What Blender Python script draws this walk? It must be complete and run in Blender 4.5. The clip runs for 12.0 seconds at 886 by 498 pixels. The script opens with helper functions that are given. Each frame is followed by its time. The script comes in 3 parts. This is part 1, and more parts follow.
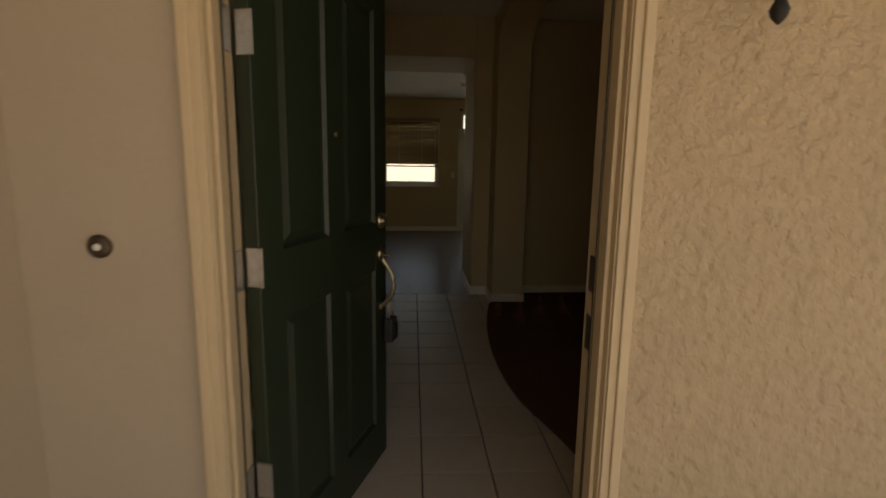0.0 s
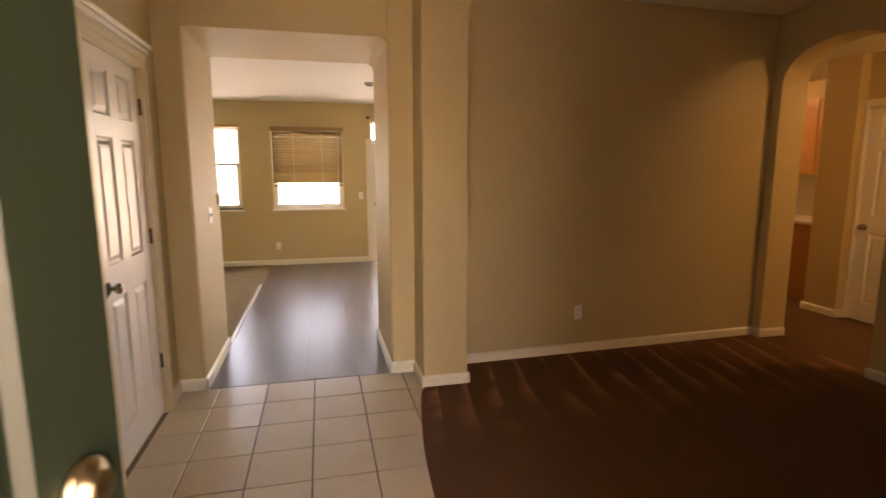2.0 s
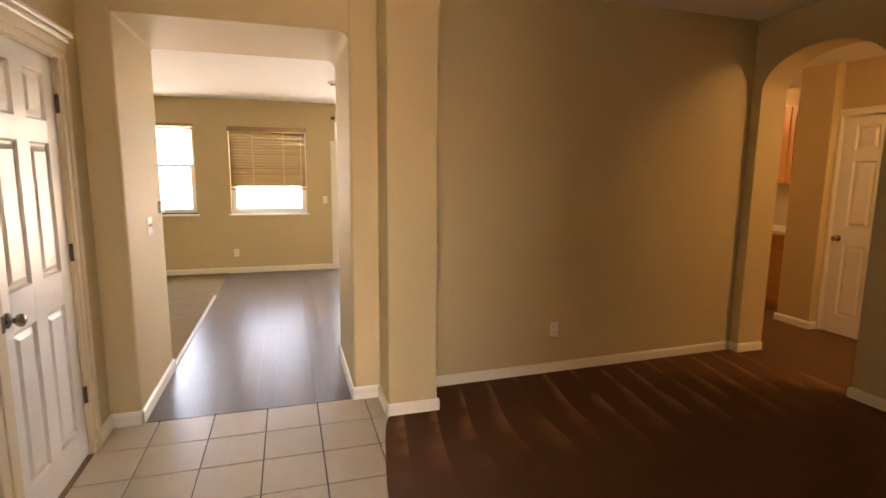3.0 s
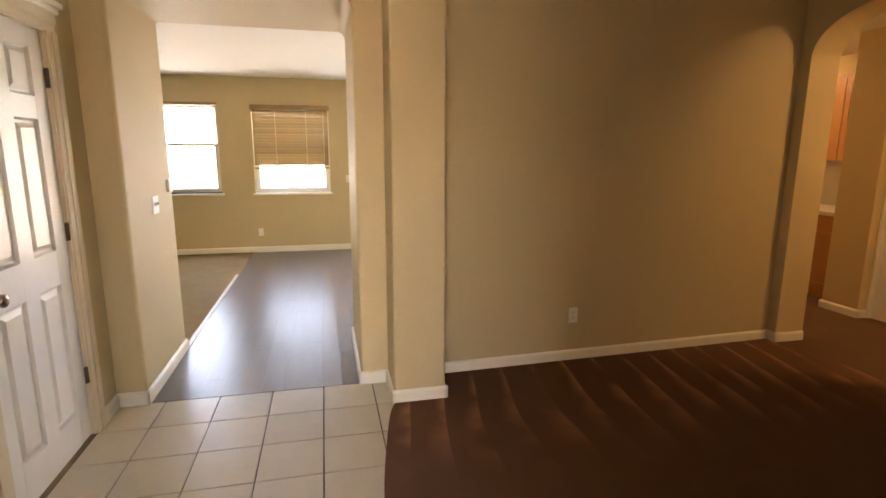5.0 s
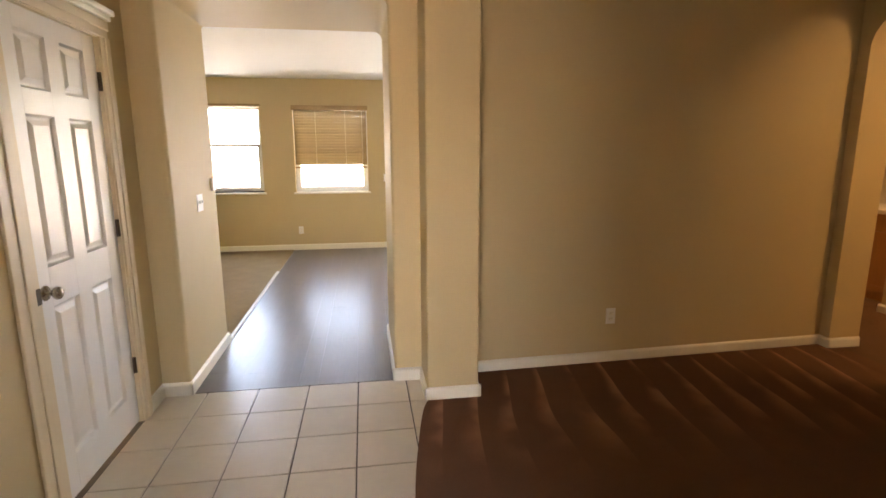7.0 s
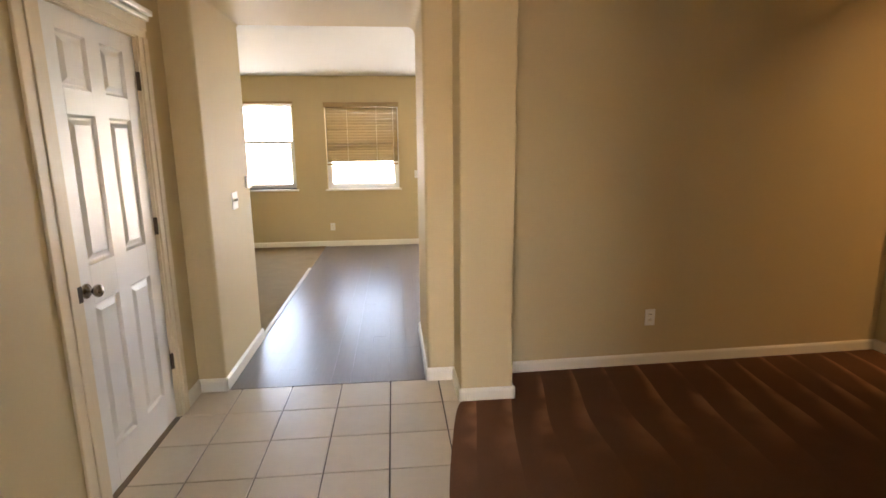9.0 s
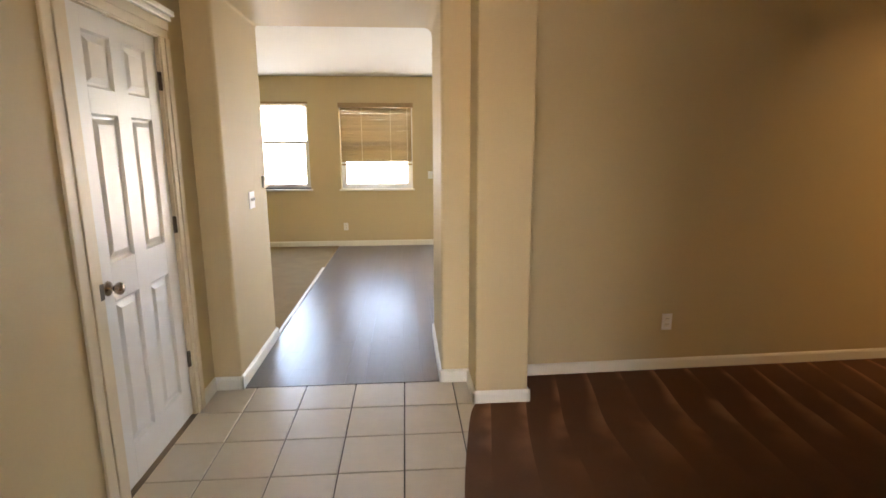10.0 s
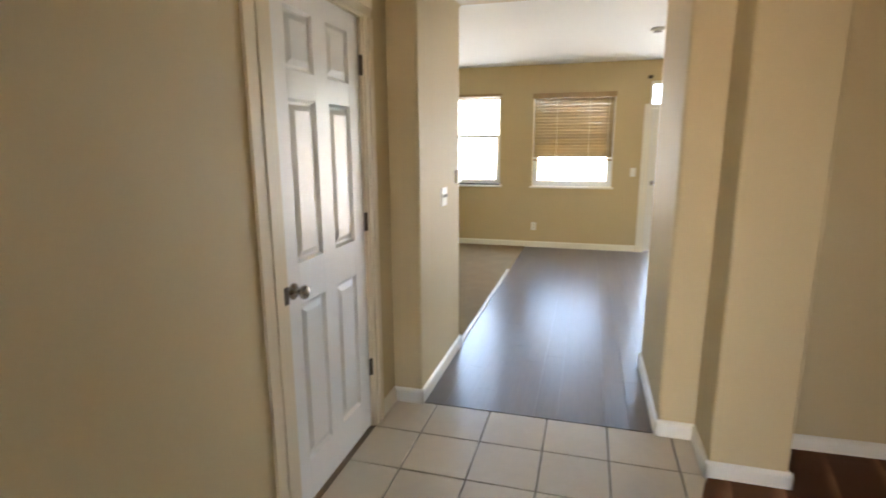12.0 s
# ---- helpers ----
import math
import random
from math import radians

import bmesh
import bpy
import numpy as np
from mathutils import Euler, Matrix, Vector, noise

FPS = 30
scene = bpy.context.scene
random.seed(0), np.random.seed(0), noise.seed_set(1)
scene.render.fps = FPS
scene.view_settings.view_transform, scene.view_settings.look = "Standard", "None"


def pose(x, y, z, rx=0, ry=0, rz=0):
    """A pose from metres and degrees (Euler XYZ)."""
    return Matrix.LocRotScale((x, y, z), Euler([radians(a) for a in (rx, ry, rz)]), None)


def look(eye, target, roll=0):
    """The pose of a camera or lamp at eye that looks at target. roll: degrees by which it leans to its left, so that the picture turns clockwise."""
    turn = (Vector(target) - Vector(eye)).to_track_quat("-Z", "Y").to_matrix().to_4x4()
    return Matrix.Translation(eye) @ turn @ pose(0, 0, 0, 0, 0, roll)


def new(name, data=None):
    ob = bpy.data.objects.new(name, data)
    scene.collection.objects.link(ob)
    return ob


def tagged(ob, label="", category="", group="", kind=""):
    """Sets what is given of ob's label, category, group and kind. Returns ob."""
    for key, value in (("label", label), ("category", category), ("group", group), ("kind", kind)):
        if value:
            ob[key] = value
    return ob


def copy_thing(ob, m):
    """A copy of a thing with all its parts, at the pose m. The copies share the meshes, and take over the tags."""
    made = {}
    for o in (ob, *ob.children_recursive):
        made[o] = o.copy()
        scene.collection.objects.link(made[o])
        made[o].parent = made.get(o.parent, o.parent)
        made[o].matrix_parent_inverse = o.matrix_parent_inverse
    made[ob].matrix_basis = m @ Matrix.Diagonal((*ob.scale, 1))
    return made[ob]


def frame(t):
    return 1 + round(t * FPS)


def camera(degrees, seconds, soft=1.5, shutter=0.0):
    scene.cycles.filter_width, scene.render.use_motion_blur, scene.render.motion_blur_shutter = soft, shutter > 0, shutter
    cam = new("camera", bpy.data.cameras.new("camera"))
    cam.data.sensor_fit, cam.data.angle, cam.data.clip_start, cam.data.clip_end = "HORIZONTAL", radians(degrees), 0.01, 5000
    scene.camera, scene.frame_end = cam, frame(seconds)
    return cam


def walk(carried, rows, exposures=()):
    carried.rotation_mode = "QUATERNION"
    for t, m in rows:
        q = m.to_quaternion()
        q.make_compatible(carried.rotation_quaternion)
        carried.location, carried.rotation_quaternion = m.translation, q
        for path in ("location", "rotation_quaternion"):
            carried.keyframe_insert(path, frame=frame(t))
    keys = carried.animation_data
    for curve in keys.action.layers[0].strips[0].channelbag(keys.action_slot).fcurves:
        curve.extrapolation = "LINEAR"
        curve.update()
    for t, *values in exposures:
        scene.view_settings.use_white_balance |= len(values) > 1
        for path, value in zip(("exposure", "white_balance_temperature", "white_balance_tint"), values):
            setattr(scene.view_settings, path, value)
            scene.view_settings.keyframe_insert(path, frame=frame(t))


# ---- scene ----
cam = camera(81.6, 12.0, soft=1.6, shutter=0.4)
PATH = [
    (0, (0.664, -5.190, 1.376), (0.784, -3.222, 1.035), 0.9),
    (0.2, (0.667, -5.005, 1.409), (0.842, -3.043, 1.060), 2.3),
    (0.5, (0.670, -4.710, 1.440), (0.923, -2.754, 1.107), 2.0),
    (0.7, (0.698, -4.510, 1.444), (0.945, -2.551, 1.122), 0.0),
    (1, (0.712, -4.345, 1.435), (0.926, -2.369, 1.210), -1.5),
    (1.5, (0.785, -3.830, 1.446), (1.046, -1.863, 1.190), -1.5),
    (2, (0.800, -3.600, 1.468), (1.257, -1.677, 1.170), -0.1),
    (2.5, (0.828, -3.405, 1.516), (1.402, -1.513, 1.224), 0.5),
    (4.3, (1.059, -3.216, 1.499), (1.600, -1.317, 1.180), 0.9),
    (4.5, (1.076, -3.187, 1.498), (1.582, -1.282, 1.161), 0.5),
    (5, (1.079, -3.182, 1.494), (1.520, -1.267, 1.123), 0.2),
    (5.5, (1.090, -3.191, 1.503), (1.476, -1.267, 1.117), 0.2),
    (6, (1.091, -3.213, 1.508), (1.450, -1.282, 1.134), 0.4),
    (6.5, (1.097, -3.201, 1.497), (1.427, -1.264, 1.126), 0.2),
    (7, (1.103, -3.183, 1.486), (1.399, -1.240, 1.112), -0.2),
    (9, (1.082, -3.121, 1.491), (1.266, -1.167, 1.102), -0.6),
    (9.5, (1.065, -3.109, 1.485), (1.224, -1.155, 1.094), -0.7),
    (10, (1.051, -3.110, 1.494), (1.194, -1.152, 1.108), -0.2),
    (10.5, (1.020, -3.094, 1.504), (1.148, -1.128, 1.157), 1.6),
    (11, (0.967, -2.965, 1.507), (0.991, -0.991, 1.189), 2.5),
    (11.5, (0.909, -2.768, 1.491), (0.696, -0.808, 1.159), 1.3),
    (12, (0.868, -2.606, 1.466), (0.335, -0.719, 1.069), -0.3),
]
walk(cam, [(t, look(e, g, r)) for t, e, g, r in PATH], exposures=[(0, 0.34, 9300, 19), (0.5, 1.05, 9300, 19), (0.7, 1.4, 9300, 20), (1.0, 2.25, 9500, 25), (1.5, 3.6, 10600, 36), (2.0, 4.1, 10400, 36), (2.5, 4.47, 10000, 35), (4.5, 4.62, 8700, 29), (10, 4.62, 7600, 24), (12, 4.5, 7000, 20)])

# ---- world, sun, exposure ----
world = bpy.data.worlds.new("world")
scene.world = world
world.use_nodes = True
wn = world.node_tree
sky = wn.nodes.new("ShaderNodeTexSky")
sky.sky_type = "NISHITA"
sky.sun_disc = False
SUN_EL, SUN_AZ = radians(58), radians(200)
sky.sun_elevation, sky.sun_rotation = SUN_EL, SUN_AZ
wn.nodes["Background"].inputs["Strength"].default_value = 0.15
wn.links.new(sky.outputs[0], wn.nodes["Background"].inputs["Color"])
sun = new("sun", bpy.data.lights.new("sun", "SUN"))
sun.data.energy, sun.data.angle, sun.data.color = 4.0, radians(0.5), (1.0, 0.95, 0.87)
sun_dir = Vector((math.sin(SUN_AZ) * math.cos(SUN_EL), math.cos(SUN_AZ) * math.cos(SUN_EL), math.sin(SUN_EL)))
sun.matrix_world = look(sun_dir * 40, (0, 0, 0))


def window_light(name, x, y, z, w, h, turn, power, color=(0.58, 0.79, 1.0)):
    """An added area lamp outside an opening, standing in for sky light."""
    lamp = new(name, bpy.data.lights.new(name, "AREA"))
    lamp.data.shape, lamp.data.size, lamp.data.size_y = "RECTANGLE", w, h
    lamp.data.energy, lamp.data.color = power, color
    lamp.matrix_world = pose(x, y, z, 90, 0, turn)
    return lamp


window_light("window_sky_1", -0.91, 5.08, 1.52, 1.0, 1.2, 180, 0.85)
window_light("window_sky_2", 0.63, 5.08, 1.51, 1.0, 1.2, 180, 0.85)
# lamp added at the door's unseen widened part, brightens room and passage
window_light("widened_door_fill", 2.41, 5.08, 1.05, 1.5, 2.0, 180, 2.3)


# ---- materials ----
def material(name, color, rough=0.6, metal=0.0, grain=0.0, scale=40.0, bump=0.0, bump_scale=120.0, depth=0.01, spot=0.0, spot_scale=2.5,
             each=0.0, stretch=(1, 1, 1), spec=0.5):
    """A painted, woven or metal surface: colour that varies at a fine and a coarse scale, with relief."""
    m = bpy.data.materials.new(name)
    m.use_nodes = True
    t = m.node_tree
    b = t.nodes["Principled BSDF"]
    b.inputs["Roughness"].default_value, b.inputs["Metallic"].default_value = rough, metal
    b.inputs["Specular IOR Level"].default_value = spec
    geo = t.nodes.new("ShaderNodeNewGeometry")
    mp = t.nodes.new("ShaderNodeMapping")
    mp.inputs["Scale"].default_value = stretch
    t.links.new(geo.outputs["Position"], mp.inputs["Vector"])

    def nz(sc, detail):
        n = t.nodes.new("ShaderNodeTexNoise")
        n.inputs["Scale"].default_value, n.inputs["Detail"].default_value = sc, detail
        t.links.new(mp.outputs[0], n.inputs["Vector"])
        return n.outputs["Fac"]

    def math_node(op, a, k):
        n = t.nodes.new("ShaderNodeMath")
        n.operation = op
        t.links.new(a, n.inputs[0])
        if isinstance(k, float):
            n.inputs[1].default_value = k
        else:
            t.links.new(k, n.inputs[1])
        return n.outputs[0]

    terms = []
    if grain:
        terms.append(math_node("MULTIPLY", math_node("SUBTRACT", nz(scale, 6), 0.5), 2.0 * grain))
    if spot:
        terms.append(math_node("MULTIPLY", math_node("SUBTRACT", nz(spot_scale, 3), 0.5), 2.0 * spot))
    if each:
        info = t.nodes.new("ShaderNodeObjectInfo")
        terms.append(math_node("MULTIPLY", math_node("SUBTRACT", info.outputs["Random"], 0.5), 2.0 * each))
    if terms:
        s = terms[0]
        for k in terms[1:]:
            s = math_node("ADD", s, k)
        s = math_node("ADD", s, 1.0)
        mul = t.nodes.new("ShaderNodeVectorMath")
        mul.operation = "SCALE"
        mul.inputs[0].default_value = color
        t.links.new(s, mul.inputs["Scale"])
        t.links.new(mul.outputs[0], b.inputs["Base Color"])
    else:
        b.inputs["Base Color"].default_value = (*color, 1)
    if bump:
        bn = t.nodes.new("ShaderNodeBump")
        bn.inputs["Strength"].default_value, bn.inputs["Distance"].default_value = bump, depth
        t.links.new(nz(bump_scale, 4), bn.inputs["Height"])
        t.links.new(bn.outputs[0], b.inputs["Normal"])
    return m


def glowing(name, color, strength):
    m = material(name, color, 0.4)
    b = m.node_tree.nodes["Principled BSDF"]
    b.inputs["Emission Color"].default_value = (*color, 1)
    b.inputs["Emission Strength"].default_value = strength
    return m


def carpet_material(name, color, streak):
    """Cut pile; streak: how strongly the vacuum's strokes show."""
    m = material(name, color, 0.95, grain=0.35, scale=220, bump=0.9, bump_scale=260, spot=0.12, spot_scale=5, spec=0.1)
    if streak:
        t = m.node_tree
        b = t.nodes["Principled BSDF"]
        src = b.inputs["Base Color"].links[0].from_socket
        geo = t.nodes.new("ShaderNodeNewGeometry")
        mp = t.nodes.new("ShaderNodeMapping")
        mp.inputs["Rotation"].default_value = (0, 0, radians(7))
        t.links.new(geo.outputs["Position"], mp.inputs["Vector"])
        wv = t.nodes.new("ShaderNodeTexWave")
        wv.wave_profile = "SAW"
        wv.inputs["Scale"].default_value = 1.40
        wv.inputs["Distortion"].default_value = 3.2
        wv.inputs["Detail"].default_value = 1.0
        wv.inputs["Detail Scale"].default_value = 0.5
        t.links.new(mp.outputs[0], wv.inputs["Vector"])
        sep = t.nodes.new("ShaderNodeSeparateXYZ")
        t.links.new(geo.outputs["Position"], sep.inputs[0])

        def ramp(src_socket, a, b, c, d):
            r = t.nodes.new("ShaderNodeMapRange")
            r.interpolation_type = "SMOOTHSTEP"
            for key, value in zip(("From Min", "From Max", "To Min", "To Max"), (a, b, c, d)):
                r.inputs[key].default_value = value
            t.links.new(src_socket, r.inputs["Value"])
            return r

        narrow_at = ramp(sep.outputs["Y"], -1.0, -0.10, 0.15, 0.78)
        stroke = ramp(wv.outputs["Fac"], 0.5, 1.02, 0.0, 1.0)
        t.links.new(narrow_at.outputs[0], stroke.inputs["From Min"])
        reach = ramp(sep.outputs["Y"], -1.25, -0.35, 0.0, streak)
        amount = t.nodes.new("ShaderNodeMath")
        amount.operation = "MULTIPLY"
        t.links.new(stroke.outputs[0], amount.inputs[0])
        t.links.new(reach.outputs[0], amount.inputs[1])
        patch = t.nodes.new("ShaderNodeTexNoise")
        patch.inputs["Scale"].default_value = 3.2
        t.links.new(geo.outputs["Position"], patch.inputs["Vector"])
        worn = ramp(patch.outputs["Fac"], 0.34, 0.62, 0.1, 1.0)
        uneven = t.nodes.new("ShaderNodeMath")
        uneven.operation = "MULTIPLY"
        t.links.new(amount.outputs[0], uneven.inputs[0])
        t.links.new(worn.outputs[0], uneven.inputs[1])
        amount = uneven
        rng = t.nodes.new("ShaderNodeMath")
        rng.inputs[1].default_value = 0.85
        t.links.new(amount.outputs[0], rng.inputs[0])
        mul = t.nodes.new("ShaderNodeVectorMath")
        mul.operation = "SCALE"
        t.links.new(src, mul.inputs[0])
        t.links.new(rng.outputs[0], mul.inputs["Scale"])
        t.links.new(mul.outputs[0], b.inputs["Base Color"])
    return m


def glass_material(name):
    m = bpy.data.materials.new(name)
    m.use_nodes = True
    b = m.node_tree.nodes["Principled BSDF"]
    b.inputs["Base Color"].default_value = (0.95, 0.98, 0.97, 1)
    b.inputs["Roughness"].default_value = 0.01
    b.inputs["Transmission Weight"].default_value = 1.0
    b.inputs["IOR"].default_value = 1.05
    return m


TAN = material("tan_wall_paint", (0.57, 0.448, 0.248), 0.62, grain=0.02, scale=60, bump=0.10, bump_scale=70, spot=0.03)
CEIL = material("ceiling_paint", (0.78, 0.76, 0.70), 0.85, grain=0.03, scale=60, bump=0.3, bump_scale=60, spot=0.02)
TRIM = material("white_trim_paint", (0.80, 0.76, 0.65), 0.35, grain=0.02, scale=30, spot=0.02)
DOORW = material("white_door_paint", (0.80, 0.78, 0.73), 0.28, grain=0.02, scale=25, bump=0.06, bump_scale=90, spot=0.02, stretch=(4, 4, 0.4))
GREEN = material("green_door_paint", (0.021, 0.033, 0.018), 0.45, grain=0.08, scale=30, spot=0.08, bump=0.04, bump_scale=120)
STUCCO = material("coarse_stucco", (0.50, 0.38, 0.24), 0.9, grain=0.14, scale=34, bump=1.0, bump_scale=30, depth=0.032, spot=0.08, spot_scale=4)
STUCCO_S = material("smooth_stucco", (0.46, 0.38, 0.28), 0.9, grain=0.04, scale=60, bump=0.15, bump_scale=30, spot=0.05)
CREAM = material("cream_casing_paint", (0.72, 0.61, 0.42), 0.4, grain=0.03, scale=30, spot=0.03)
CASING = material("weathered_cream_casing", (0.58, 0.45, 0.28), 0.55, grain=0.06, scale=35, spot=0.06, bump=0.1)
TILE = material("beige_ceramic_tile", (0.60, 0.52, 0.40), 0.30, grain=0.05, scale=18, spot=0.07, spot_scale=4, each=0.05, bump=0.05, bump_scale=40)
GROUT = material("dark_grout", (0.12, 0.10, 0.08), 0.95, grain=0.2, scale=60)
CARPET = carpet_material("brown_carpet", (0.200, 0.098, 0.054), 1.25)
CARPET3 = carpet_material("brown_carpet_plain", (0.15, 0.082, 0.046), 0.0)
CARPET2 = carpet_material("tan_carpet", (0.32, 0.235, 0.135), 0.0)
LAM = material("brown_laminate", (0.135, 0.103, 0.082), 0.315, grain=0.20, scale=9, spot=0.16, spot_scale=1.4, each=0.05, stretch=(7, 0.7, 1), bump=0.03, bump_scale=20, spec=0.8)
STRIP = material("pale_transition_strip", (0.62, 0.58, 0.50), 0.4, grain=0.05)
BRASS = material("aged_brass", (0.52, 0.43, 0.27), 0.30, 1.0, grain=0.1, scale=40)
NICKEL = material("satin_nickel", (0.42, 0.38, 0.34), 0.25, 1.0, grain=0.05)
BRONZE = material("dark_bronze", (0.10, 0.075, 0.05), 0.45, 0.8, grain=0.1)
IRON = material("black_iron", (0.02, 0.018, 0.016), 0.6, 0.3, grain=0.2)
BLACK = material("black_rubber", (0.02, 0.02, 0.022), 0.6, grain=0.1)
STEEL = material("worn_steel", (0.55, 0.52, 0.48), 0.4, 0.9, grain=0.25, scale=60)
PLASTIC = material("white_plastic", (0.80, 0.78, 0.73), 0.35, grain=0.01)
VINYL = material("white_vinyl", (0.82, 0.82, 0.80), 0.35, grain=0.01)
SLAT = material("tan_wood_slat", (0.30, 0.215, 0.10), 0.45, grain=0.15, scale=20, each=0.10, stretch=(0.5, 4, 4))
VALANCE = material("dark_tan_wood", (0.36, 0.23, 0.10), 0.45, grain=0.15, scale=20, stretch=(0.5, 4, 4))
CORD = material("pale_cord", (0.7, 0.62, 0.45), 0.8, grain=0.05)
GLASS = glass_material("window_glass")
OAK = material("honey_oak", (0.42, 0.20, 0.08), 0.4, grain=0.18, scale=14, stretch=(4, 4, 0.5), spot=0.05)
COUNTER = material("pale_worktop", (0.62, 0.58, 0.50), 0.3, grain=0.15, scale=90)
SPLASH = material("pale_wall_tile", (0.70, 0.67, 0.60), 0.25, grain=0.04, each=0.04)
CONCRETE = material("concrete", (0.42, 0.40, 0.36), 0.9, grain=0.12, scale=30, spot=0.08, bump=0.3, bump_scale=60)
GROUND = material("pale_gravel", (0.50, 0.45, 0.37), 0.95, grain=0.2, scale=25, spot=0.1, spot_scale=0.6, bump=0.5, bump_scale=40)
FENCE = material("pale_block", (0.62, 0.57, 0.48), 0.9, grain=0.08, scale=20, spot=0.08, bump=0.3)
LAMPGLASS = glowing("warm_lamp_glass", (1.0, 0.72, 0.37), 3.9)


# ---- mesh helpers ----
def box(bm, x0, x1, y0, y1, z0, z1, bevel=0.0, segs=2, upright=False):
    r = bmesh.ops.create_cube(bm, size=1.0)
    vs = r["verts"]
    for v in vs:
        v.co = Vector(((x0 + x1) / 2 + v.co.x * (x1 - x0), (y0 + y1) / 2 + v.co.y * (y1 - y0), (z0 + z1) / 2 + v.co.z * (z1 - z0)))
    if bevel:
        es = {e for v in vs for e in v.link_edges}
        if upright:
            es = {e for e in es if abs(e.verts[0].co.z - e.verts[1].co.z) > 1e-4}
        bmesh.ops.bevel(bm, geom=list(es), offset=bevel, segments=segs, affect="EDGES", profile=0.5)
    return bm


def boxes(*rows, bevel=0.0, upright=False, segs=2):
    bm = bmesh.new()
    for r in rows:
        box(bm, *r, bevel=bevel, upright=upright, segs=segs)
    return bm


def lathe(profile, steps=24, m=None):
    """A turned shape about z from (radius, height) pairs; m places it."""
    bm = bmesh.new()
    rings = []
    for r, h in profile:
        rings.append([bm.verts.new((r * math.cos(2 * math.pi * i / steps), r * math.sin(2 * math.pi * i / steps), h)) for i in range(steps)])
    for a, b in zip(rings, rings[1:]):
        for i in range(steps):
            j = (i + 1) % steps
            bm.faces.new((a[i], a[j], b[j], b[i]))
    bm.faces.new(list(reversed(rings[0])))
    bm.faces.new(rings[-1])
    for f in bm.faces:
        f.smooth = True
    if m is not None:
        bm.transform(m)
    return bm


def tube(path, radius, steps=10):
    """A round bar along a path of points."""
    bm = bmesh.new()
    pts = [Vector(p) for p in path]
    rings = []
    for i, p in enumerate(pts):
        d = (pts[min(i + 1, len(pts) - 1)] - pts[max(i - 1, 0)]).normalized()
        q = d.to_track_quat("Z", "Y").to_matrix()
        rad = radius[i] if isinstance(radius, (list, tuple)) else radius
        rings.append([bm.verts.new(p + q @ Vector((rad * math.cos(2 * math.pi * k / steps), rad * math.sin(2 * math.pi * k / steps), 0))) for k in range(steps)])
    for a, b in zip(rings, rings[1:]):
        for k in range(steps):
            j = (k + 1) % steps
            bm.faces.new((a[k], a[j], b[j], b[k]))
    bm.faces.new(list(reversed(rings[0])))
    bm.faces.new(rings[-1])
    for f in bm.faces:
        f.smooth = True
    return bm


def prism(outline, y0, y1):
    """An outline in x and z, pulled along y."""
    bm = bmesh.new()
    a = [bm.verts.new((x, y0, z)) for x, z in outline]
    b = [bm.verts.new((x, y1, z)) for x, z in outline]
    bm.faces.new(a)
    bm.faces.new(list(reversed(b)))
    for i in range(len(a)):
        j = (i + 1) % len(a)
        bm.faces.new((a[j], a[i], b[i], b[j]))
    bmesh.ops.recalc_face_normals(bm, faces=bm.faces)
    return bm


def mesh_of(name, bm, mat):
    me = bpy.data.meshes.new(name)
    bm.to_mesh(me)
    bm.free()
    me.materials.append(mat)
    return me


def part(name, bm, mat, parent, label=""):
    ob = new(name, mesh_of(name, bm, mat))
    ob.parent = parent
    if label:
        tagged(ob, label)
    return ob


def structure(name, bm, mat, label, category):
    return tagged(new(name, mesh_of(name, bm, mat)), label, category, kind="structure")


def thing(name, m, label, category, group="", kind=""):
    ob = new(name)
    ob.matrix_basis = m
    ob.empty_display_size = 0.1
    return tagged(ob, label, category, group, kind)


def arch_cut(lo, hi, spring, crown, top, steps=28, square=2.6):
    """Outline of the wall above an arched opening from lo to hi."""
    mid, half = (lo + hi) / 2, (hi - lo) / 2
    pts = [(lo, top)]
    for i in range(steps + 1):
        a = math.pi - math.pi * i / steps
        c, s = math.cos(a), math.sin(a)
        pts.append((mid + half * math.copysign(abs(c) ** (2 / square), c), spring + (crown - spring) * abs(s) ** (2 / square)))
    pts.append((hi, top))
    return pts


# ---- plan ----
FRONT, OUTER = -3.79, -3.96      # front wall, inside and outside
DX0, DX1 = 0.20, 1.165            # front door's opening
HX = -0.165                      # hall's west wall
PW = 1.267                       # passage's east side
LY = 4.85                        # living room's far wall
CH, LH, PH = 2.74, 2.535, 2.36    # ceilings: hall and dining, living, passage
BIG = 0.03                       # dining room's long wall
AX, AT = 4.55, 0.26              # wall with the arch, and its thickness
DOOR_T, DOOR_H = 0.045, 2.04

# ---- structure ----
ground = bmesh.new()
gv = [ground.verts.new(p) for p in ((-400, -400, -0.14), (400, -400, -0.14), (400, 400, -0.14), (-400, 400, -0.14))]
ground.faces.new(gv)
structure("ground", ground, GROUND, "pale gravel ground round the house", "ground")
structure("porch_floor", boxes((-0.7, 3.2, -7.4, OUTER, -0.13, -0.04), bevel=0.01), CONCRETE, "grey concrete porch slab before the front door", "floor")
# unseen roof over the porch, its depth set to shade the front wall
structure("porch_ceiling", boxes((-0.9, 3.4, -6.5, OUTER, 2.75, 2.9)), STUCCO_S, "unseen smooth stucco porch roof that keeps the sun off the front wall", "ceiling")
structure("wall_porch", boxes((-0.75, -0.245, -7.0, OUTER, -0.14, 2.75)), STUCCO_S, "smooth tan stucco side wall of the porch", "wall")

